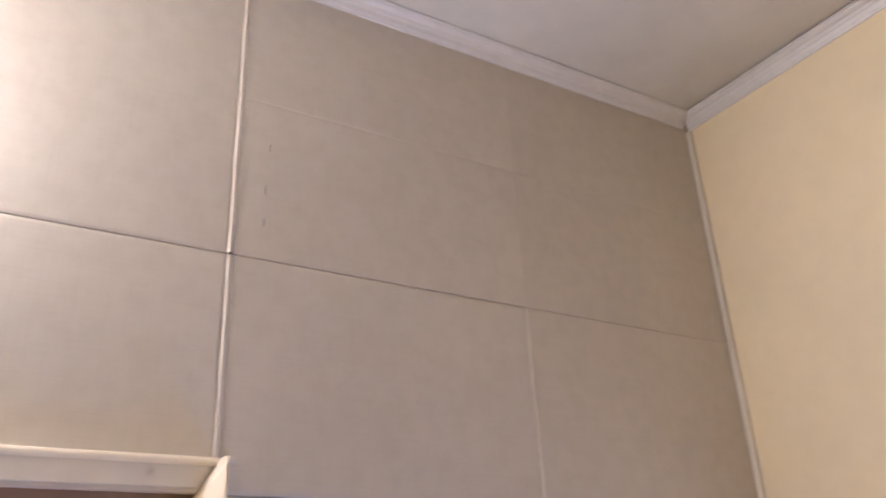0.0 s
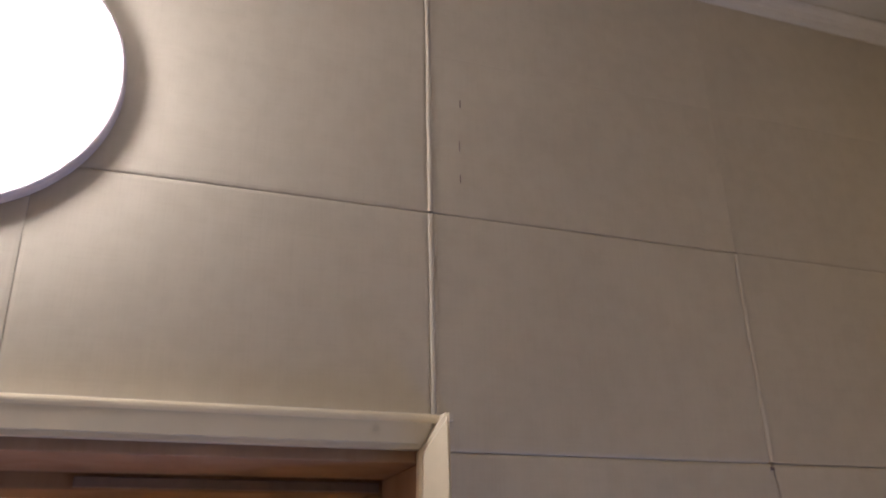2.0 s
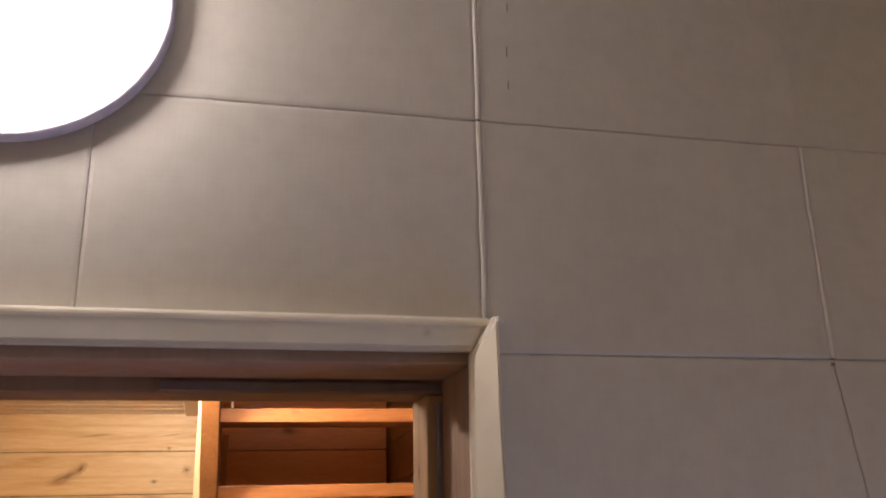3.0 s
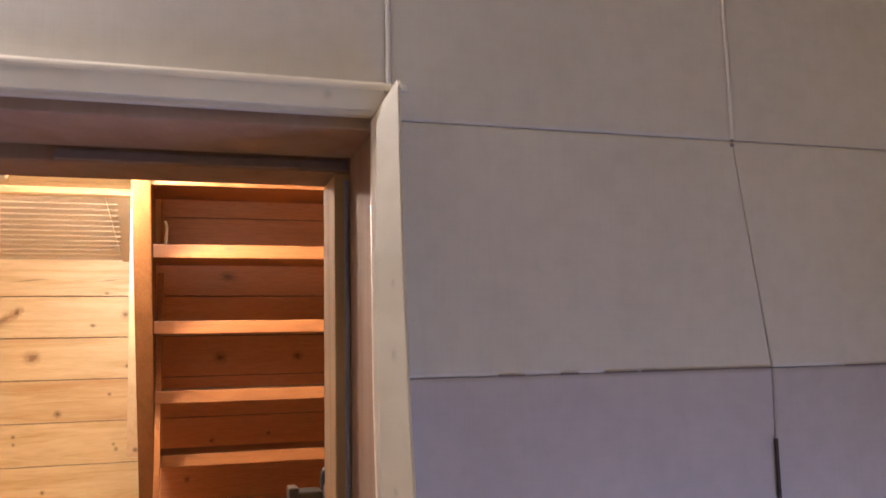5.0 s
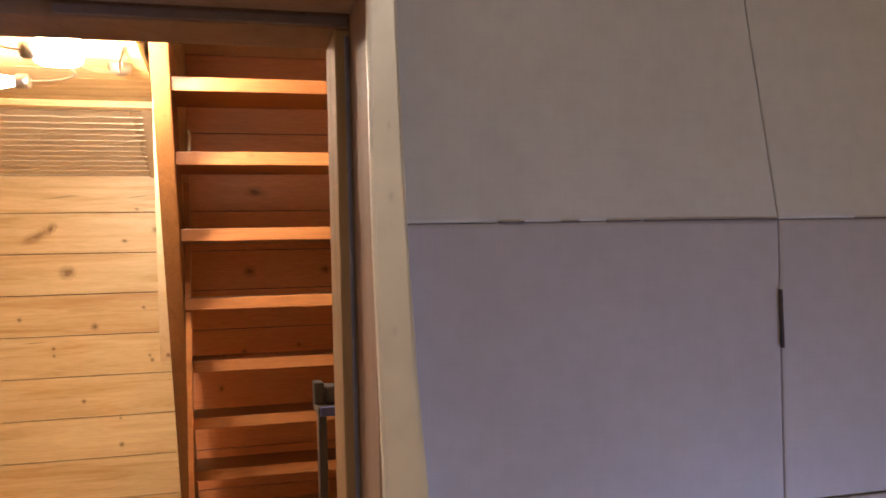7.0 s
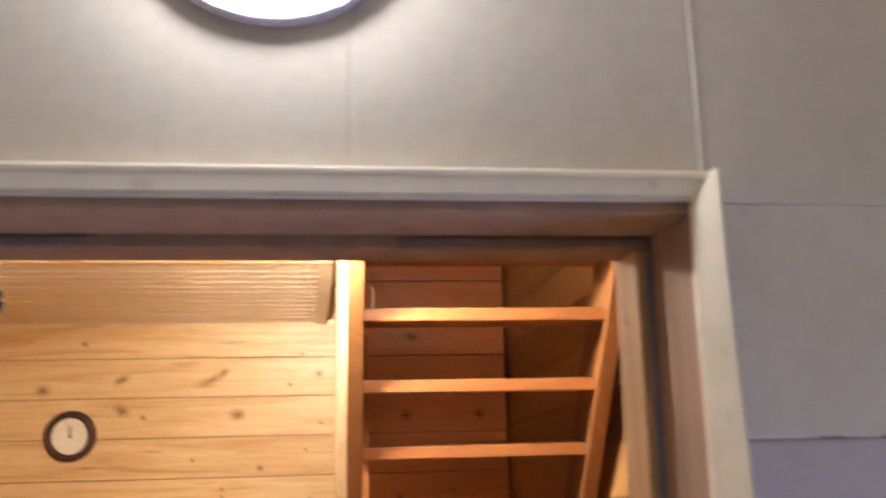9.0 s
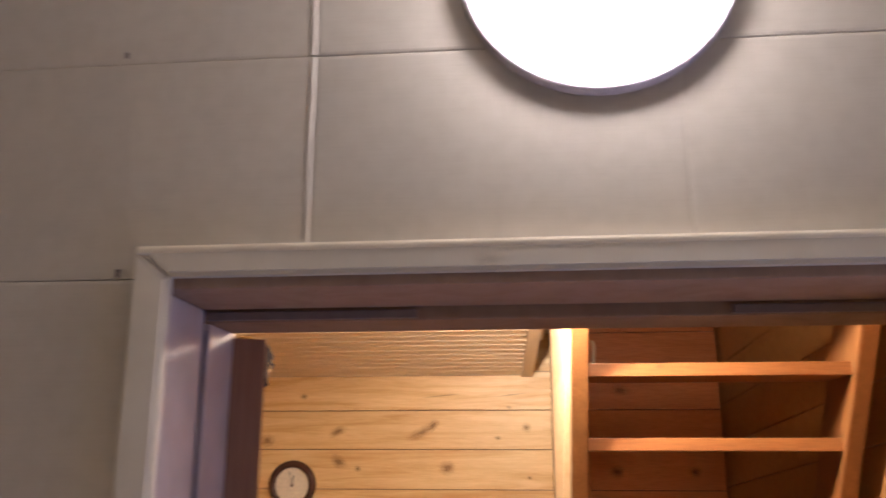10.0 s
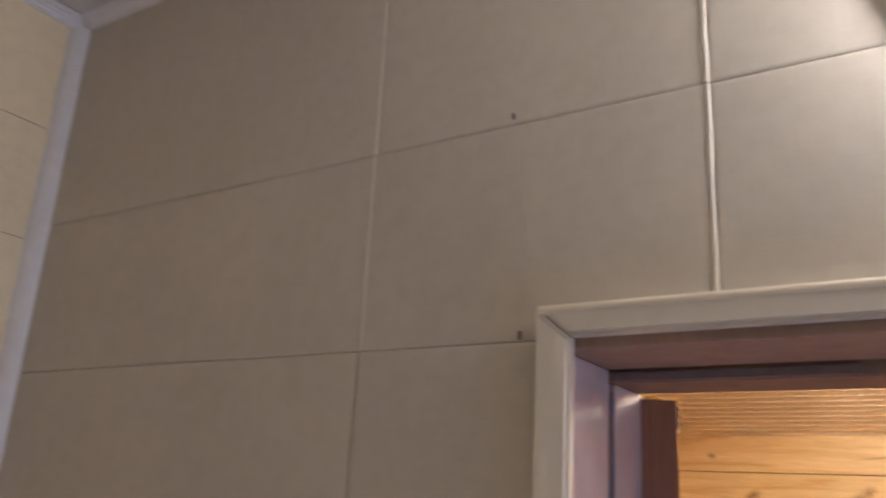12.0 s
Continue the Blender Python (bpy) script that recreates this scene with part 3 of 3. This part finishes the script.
rails = [(0.012, 0.16), (0.62, 0.70), (1.10, 1.18), (1.46, 1.52), (1.68, 1.74), (1.87, LZ)]
for a, b_ in rails:
    part("rail", block(0.1005, LL - 0.1005, 0.0005, LT, a, b_, 0.002), DOORWOOD, leaf)
for (a, b_), (c, d) in zip(rails, rails[1:]):
    part("panel", block(0.101, LL - 0.101, 0.009, LT - 0.009, b_ + 0.0005, c - 0.0005, 0.001), DOORWOOD, leaf)
for z in (1.80, 0.3):
    h = part("hinge", block(-0.003, -0.0002, 0.0, LT - 0.003, z - 0.05, z + 0.02, 0.0008), BLACK, leaf, "black hinge plate")
    part("pin", lathe(bmesh.new(), [(0, -0.055), (0.006, -0.055), (0.006, 0.025), (0, 0.025)], 12, Matrix.Translation((-0.006, -0.004, z))), BLACK, h, smooth=True)


def roll(name, points, r0, r1, seed, material, label):
    """A loosely rolled cloth lying along the top of the leaf: an uneven, flattened roll through the given points."""
    rnd = random.Random(seed)
    b = bmesh.new()
    pts = arc(points, 10)
    rings = []
    for i, p in enumerate(pts):
        t = i / (len(pts) - 1)
        r = (r0 + (r1 - r0) * t) * (0.35 if i in (0, len(pts) - 1) else 1) * rnd.uniform(0.85, 1.15)
        d = (pts[min(i + 1, len(pts) - 1)] - pts[max(i - 1, 0)]).normalized()
        u = d.cross(Vector((0, 0, 1))).normalized()
        w = u.cross(d)
        ring = []
        for k in range(12):
            a = 2 * math.pi * k / 12
            rr = r * (1 + 0.22 * math.sin(3 * a + 7 * t * math.pi + seed)) * rnd.uniform(0.94, 1.06)
            ring.append(b.verts.new(p + u * rr * 1.25 * math.cos(a) + w * max(rr * math.sin(a), -0.6 * r)))
        rings.append(ring)
    for r_a, r_b in zip(rings, rings[1:]):
        for k in range(12):
            b.faces.new((r_a[k], r_a[(k + 1) % 12], r_b[(k + 1) % 12], r_b[k]))
    b.faces.new(rings[0])
    b.faces.new(rings[-1])
    bmesh.ops.recalc_face_normals(b, faces=b.faces)
    ob = new(name, mesh_of(name, b, material, True))
    ob.matrix_world = leaf.matrix_world
    return tagged(ob, label, "cloth")


roll("scarf", [(0.09, 0.022, LZ + 0.0055), (0.13, 0.020, LZ + 0.007), (0.26, 0.022, LZ + 0.008)], 0.008, 0.011, 3, CLOTH_PALE, "ochre rolled cloth lying on top of the open door")
roll("belt", [(0.14, 0.012, LZ + 0.010), (0.22, 0.011, LZ + 0.011), (0.45, 0.010, LZ + 0.012), (0.69, 0.010, LZ + 0.013)], 0.010, 0.015, 5, CLOTH, "dark rolled cloth lying along the open door's top edge")
roll("shawl", [(0.30, 0.024, LZ + 0.014), (0.50, 0.020, LZ + 0.026), (0.66, 0.018, LZ + 0.034)], 0.014, 0.026, 9, CLOTH_PALE, "ochre crumpled cloth lying on the open door's top")
roll("strap", [(0.50, 0.006, LZ + 0.042), (0.62, 0.004, LZ + 0.064), (0.70, 0.000, LZ + 0.040)], 0.010, 0.015, 4, CLOTH, "dark strap on the cloths over the door")

# ---- wall clock ----
clock = thing("wall_clock", "round wall clock with a dark glossy rim on the pine wall", "clock", (-1.441, YW - 0.012, 1.762))
part("rim", lathe(bmesh.new(), [(0.074, 0.001), (0.100, 0.001), (0.105, 0.010), (0.100, 0.026), (0.088, 0.032), (0.077, 0.028), (0.074, 0.014)], 48, face), CLOCKRIM, clock, smooth=True)
part("dial", lathe(bmesh.new(), [(0, 0.002), (0.075, 0.002), (0.075, 0.012), (0, 0.013)], 48, face), DIAL, clock)
part("hour_hand", block(-0.0022, 0.0022, -0.0165, -0.0145, -0.008, 0.042, 0.0005, pose(0, 0, 0, 0, 8, 0)), GREY, clock)
part("minute_hand", block(-0.0014, 0.0014, -0.019, -0.017, -0.01, 0.06, 0.0005, pose(0, 0, 0, 0, -14, 0)), GREY, clock)
part("boss", lathe(bmesh.new(), [(0.006, 0.012), (0.006, 0.021), (0, 0.022)], 16, face), CLOCKRIM, clock)

# ---- exercise machine standing before the stair, its top in view ----
gym = thing("exercise_machine", "dark exercise machine with a cluttered top before the stair", "machine", (0.102, 1.18, 0))
part("post", block(-0.048, -0.030, -0.02, 0.02, 0.0, 1.515, 0.004), CHARCOAL, gym)
part("post", block(0.115, 0.133, -0.02, 0.02, 0.0, 1.515, 0.004), CHARCOAL, gym)
part("foot", block(-0.2, 0.25, -0.03, 0.03, 0.0, 0.05, 0.01), CHARCOAL, gym)
part("tray", block(-0.052, 0.14, -0.06, 0.06, 1.495, 1.515, 0.005), DIMGREY, gym)
part("bracket", block(-0.056, -0.036, -0.03, 0.02, 1.516, 1.562, 0.004), DIMGREY, gym, "worn grey bracket")
part("bracket", block(0.018, 0.033, -0.056, -0.045, 1.516, 1.556, 0.003), GREY, gym, "grey tab")
part("console", block(0.016, 0.138, -0.044, 0.04, 1.516, 1.566, 0.010), CHARCOAL, gym)
part("box", block(-0.035, 0.012, -0.03, 0.03, 1.516, 1.553, 0.005), DIMGREY, gym)
part("handlebar", tube(bmesh.new(), arc([(0.022, 0.0, 1.55), (0.024, 0.0, 1.588), (0.060, 0.0, 1.600), (0.13, 0.0, 1.617)]), 0.010, 10), CHARCOAL, gym, "", True)
part("grip", block(-0.019, 0.019, -0.018, 0.018, -0.009, 0.009, 0.005, pose(0.068, -0.002, 1.624, 0, 30, 0)), CLOCKRIM, gym, "dark red padded grip")
part("paper", block(-0.038, 0.038, -0.002, 0.002, -0.018, 0.018, 0.001, pose(0.092, -0.02, 1.586, 10, -14, 0)), CREAM, gym, "cream crumpled sheet")
part("lever", block(-0.002, 0.002, -0.004, 0.004, -0.014, 0.014, 0.001, pose(0.047, -0.04, 1.577, 0, -28, 0)), WHITE, gym, "white lever")
for kx, kz, kr in ((0.028, 1.503, 0.013), (0.062, 1.510, 0.010), (0.0, 1.505, 0.008)):
    part("knob", lathe(bmesh.new(), [(0, 0), (kr, 0), (kr * 1.1, 0.006), (kr * 0.7, 0.014), (0, 0.016)], 16, pose(kx, -0.061, kz, 90)), ORANGE, gym, "orange knob", True)
part("clip", block(-0.013, -0.001, -0.045, -0.034, 1.516, 1.528, 0.003, pose(0, 0, 0, 0, 0, 0)), YELLOW, gym, "yellow clip")
part("pouch", block(-0.048, -0.008, -0.068, -0.061, 1.497, 1.516, 0.003), BLUE, gym, "dark blue pouch")

# ---- pieces of the walls: boards ----
pitch, top = 0.1665, 2.2455
# place along the wall, height, size, paleness, length, tilt
KNOTS = [(-0.82, 1.805, 0.040, 1, 1.2, 0), (-0.72, 1.582, 0.020, 0, 1.1, 0), (-0.876, 1.50, 0.012, 0, 1, 0), (-0.874, 1.47, 0.010, 0, 1, 0), (-0.50, 1.436, 0.013, 0, 1, 0),
         (-0.51, 1.455, 0.010, 0, 1, 0), (-0.765, 1.282, 0.014, 0, 1, 0), (-0.627, 1.205, 0.016, 0, 1, 0), (-0.764, 2.05, 0.013, 0, 1.8, 20), (-0.477, 1.973, 0.028, 1, 1, 0),
         (-0.53, 1.653, 0.012, 0, 1, 0), (-0.467, 1.765, 0.012, 0, 1, 0), (-1.304, 1.958, 0.026, 1, 2.2, 25), (-1.297, 1.83, 0.036, 1, 1.5, -35), (-1.462, 2.111, 0.018, 0, 1.3, 0),
         (-1.21, 1.80, 0.018, 0, 1, 0), (-0.624, 1.098, 0.016, 0, 1, 0), (-0.07, 2.13, 0.030, 0, 1.8, 0), (-0.10, 1.79, 0.034, 0, 1.2, 0), (0.222, 1.79, 0.028, 0, 1.2, 0),
         (-0.226, 1.30, 0.02, 0, 1, 0), (0.1, 1.47, 0.016, 0, 1, 0), (-0.13, 1.45, 0.018, 0, 1, 0), (-1.62, 1.92, 0.045, 1, 1.3, 0), (-0.93, 1.955, 0.030, 1, 3.2, 28),
         (-0.88, 1.985, 0.024, 1, 1.6, 50), (-0.52, 1.55, 0.030, 1, 1.2, -50), (-0.60, 1.93, 0.012, 0, 1.5, 0), (-0.55, 2.06, 0.012, 0, 1.4, 0), (-1.0, 1.62, 0.014, 0, 1, 0), (-0.839, 2.112, 0.0034, 0, 34, 6), (-0.539, 2.114, 0.0032, 0, 30, 7),
         (-0.95, 1.525, 0.0030, 0, 22, 2), (-1.17, 1.66, 0.004, 1, 20, 0), (-1.42, 1.60, 0.004, 1, 18, 2)]
z = top + 4 * pitch
rows_z = []
while z > 0:
    rows_z.append((max(z - pitch, 0), z))
    z -= pitch
for a, b_ in rows_z:
    plank = part("plank", block(WXL, -0.312, YW - 0.014, YW + 0.001, a + 0.0014, b_ - 0.0014, 0.0025), PINE, wall_north)
    under = part("plank", block(-0.309, 0.400, YW - 0.014, YW + 0.001, a + 0.0015, b_ - 0.0015, 0.0025), PINE_SHADED, wall_north, "pine board under the stair, shade put into its reddish colour")
    for kx, kz, kr, pale, length, turn in KNOTS:
        kx, kz = kx + 0.054, kz + 0.031
        if a < kz < b_:
            kr = min(kr, kz - a - 0.002, b_ - kz - 0.002)
            disc = lathe(bmesh.new(), [(1, 0.0), (0.5, 0.0003), (0, 0.0004)], 20)
            k_ob = part("knot", disc, KNOT_PALE if pale else KNOT, plank if kx < -0.312 else under, "", True)
            k_ob.matrix_local = pose(kx, YW - 0.0142, kz, 90, 0, 0) @ Matrix.Rotation(radians(turn), 4, "Z") @ Matrix.Diagonal((kr * length, kr, 1, 1))
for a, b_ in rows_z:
    part("plank", block(0.0, SIDE_LEN, 0.005, 0.02, a - 0.16, b_ - 0.163, 0.0025, side @ Matrix.Rotation(radians(-7), 4, "Y")), PINE_DIMMED, wall_east)

# ---- pieces of the walls: tiles ----
rnd = random.Random(11)
ROWS = [0.0, 0.075, 0.268, 0.461, 0.654, 0.847, 1.04, 1.233, 1.390, 1.583, 1.816, 2.009, 2.201, 2.357, 2.55]


def tile(x0, x1, z0, z1, low0, low1, gx0, gx1, gz0, gz1, relief=1.0, lean=0.0):
    """One wall tile with rounded edges. x0, x1: its sides at the top; low0, low1: at the bottom; then the joints round it.
    relief: how sharply its edges fall off; lean: how far it tips back at the bottom, for each metre."""
    b = bmesh.new()
    d = rnd.uniform(-0.00025, 0.00025)
    outer = [(low0 + gx0, z0 + gz0, 1, 1), (low1 - gx1, z0 + gz0, -1, 1), (x1 - gx1, z1 - gz1, -1, -1), (x0 + gx0, z1 - gz1, 1, -1)]
    tip = [rnd.uniform(-0.00025, 0.00025) for k in range(4)]
    rings = []
    d, tip = d * relief, [v * relief for v in tip]
    for inset, y in ((0.0, 0.0115), (0.0, 0.0011 * relief), (0.0008, 0.0004 * relief), (0.0030, 0.0)):
        rings.append([b.verts.new((x + sx * inset, y + d + tip[k] * (inset > 0) + (lean * (z1 - zz) if y < 0.01 else 0), zz + sz * inset)) for k, (x, zz, sx, sz) in enumerate(outer)])
    for r0, r1 in zip(rings, rings[1:]):
        for k in range(4):
            b.faces.new((r0[k], r0[(k + 1) % 4], r1[(k + 1) % 4], r1[k]))
    b.faces.new(rings[-1])
    bmesh.ops.recalc_face_normals(b, faces=b.faces)
    return part("tile", b, TILE_DAYLIT if z1 < 1.9 and x0 > -0.1 else TILE, wall_front)


def bead(xa, za, xb, zb, w, proud=0.0010):
    """A pale, slightly uneven filled joint between two tiles."""
    b = bmesh.new()
    n = max(2, int(abs(za - zb) / 0.02))
    rows = []
    for k in range(n + 1):
        t = k / n
        x, zz = xa + (xb - xa) * t + rnd.uniform(-0.0003, 0.0003), za + (zb - za) * t
        ww = w * rnd.uniform(0.75, 1.15)
        rows.append([b.verts.new((x + u * ww, y, zz)) for u, y in ((-1, 0.006), (-0.95, 0.0006), (-0.4, -proud), (0.4, -proud), (0.95, 0.0006), (1, 0.006))])
    for r0, r1 in zip(rows, rows[1:]):
        for k in range(5):
            b.faces.new((r0[k], r0[k + 1], r1[k + 1], r1[k]))
    bmesh.ops.recalc_face_normals(b, faces=b.faces)
    return part("joint", b, BEAD, wall_front, "pale filled joint", True)


FAINT, FINE, MID, WIDE = 0.00003, 0.0003, 0.0013, 0.0020
for z0, z1 in zip(ROWS, ROWS[1:]):
    if z0 > 2.1:
        tops = [XL, -0.916, -0.757, -0.598, -0.293, 0.0, 0.300, XR]
        lows = [XL, -0.916, -0.757, -0.598, -0.293, 0.0, 0.300, XR]
        gaps = [FINE, MID, 0, WIDE, FAINT, WIDE, FAINT, FINE]
        tops = [x - (0.004 if 0 < i < 5 else 0) * (z1 > 2.3) for i, x in enumerate(tops)]
    elif z0 > 2.0:
        tops = [XL, -0.916, -0.761, -0.598, -0.293, 0.0, 0.300, XR]
        lows = [XL, -0.914, -0.743, -0.598, -0.293, 0.0, 0.301, XR]
        gaps = [FINE, MID, FAINT, WIDE, FAINT, WIDE, WIDE, FINE]
    else:
        top_x, low_x = {1.816: (0.301, 0.3255), 1.583: (0.3255, 0.322)}.get(z0, (0.322, 0.322))
        tops = [XL, -0.916, OX0, None, OX1, top_x, XR]
        lows = [XL, -0.916, OX0, None, OX1, low_x, XR]
        gaps = [FINE, FINE, FINE, 0, FINE, FINE, FINE]
    if z0 > 2.3:
        tops, lows, gaps = tops[5:], lows[5:], gaps[5:]
    gz0 = FAINT if z0 > 2.3 else FINE
    gz1 = FAINT if z1 > 2.3 else FINE
    for k in range(len(tops) - 1):
        if tops[k] is None or tops[k + 1] is None or (2.1 < z0 < 2.3 and k == 2):
            continue
        over_door = 2.0 < z0 < 2.1 and 2 < k < 5
        if over_door or (2.0 < z0 < 2.1 and k == 2):
            tile(tops[k], tops[k + 1], OZ + 0.003 if k > 2 else z0, z1, lows[k], lows[k + 1], gaps[k], gaps[k + 1], gz0, gz1, 0.25 if k == 2 else 1.0)
        else:
            soft = 0.25 if (z0 > 2.1 and k >= 5) or (z0 > 2.3) or k == len(tops) - 2 and z0 > 2.0 else 0.25 if 2.0 < z0 < 2.1 and k == 1 else 0.5 if k == 0 else 1.0
            n = 2 if 2.1 < z0 < 2.3 and k == 1 else 1          # one broad tile left of the pale joint
            tile(tops[k], tops[k + n], z0, ROWS[-1] if 2.1 < z0 < 2.3 and k < 5 else z1, lows[k], lows[k + n], gaps[k], gaps[k + n], gz0, gz1,
                 soft, 0.012 if z1 < 1.9 and tops[k] >= OX1 else 0.0)
    for k, g in enumerate(gaps):
        if g in (WIDE, MID) and 1.4 < z1 < 2.45:
            low_z = OZ + 0.002 if 2.0 < z0 < 2.1 and 2 < k < 6 and tops[k] < 0.1 else z0
            bead(tops[k], (ROWS[-1] if 2.1 < z0 < 2.3 else z1) - 0.001, lows[k], low_z + 0.001, g + 0.0003, 0.0008 if g == WIDE else 0.0003)
# open, dark stretches of the joints, nail holes and chips
for x, zz, w, hgt in ((0.3242, 1.734, 0.0014, 0.024), (0.029, 2.310, 0.0003, 0.004), (0.027, 2.267, 0.0003, 0.005), (0.027, 2.236, 0.0003, 0.004),
                      (-0.765, 2.210, 0.0016, 0.0026), (-0.753, 2.014, 0.0018, 0.0035), (0.300, 2.005, 0.0016, 0.0014)):
    part("crack", block(x - w, x + w, -0.0009, 0.001, zz - hgt, zz + hgt, 0.0003), DARK if x > 0.31 else SEAL, wall_front, "dark open joint")
for xa, xb in ((0.082, 0.103), (0.133, 0.148), (0.171, 0.200), (0.203, 0.324), (0.40, 0.45)):
    part("crack", block(xa, xb, -0.0006, 0.001, 1.8157, 1.8168, 0.0003), SEAL, wall_front, "dark open joint")
part("chip", block(0.0085, 0.0145, -0.004, 0.0005, 2.031, 2.037, 0.0015), BEAD, wall_front, "white filler crumb")

# tiles of the left wall
for z0, z1 in zip(ROWS, ROWS[1:]):
    for k in range(7):
        y0, y1 = -0.3 * (k + 1), -0.3 * k
        part("tile", block(XL - 0.0055, XL, y0 + FAINT, y1 - FAINT, z0 - 0.02 + FINE, z1 - 0.02 - FINE, 0.001), TILE_YELLOW, wall_left)
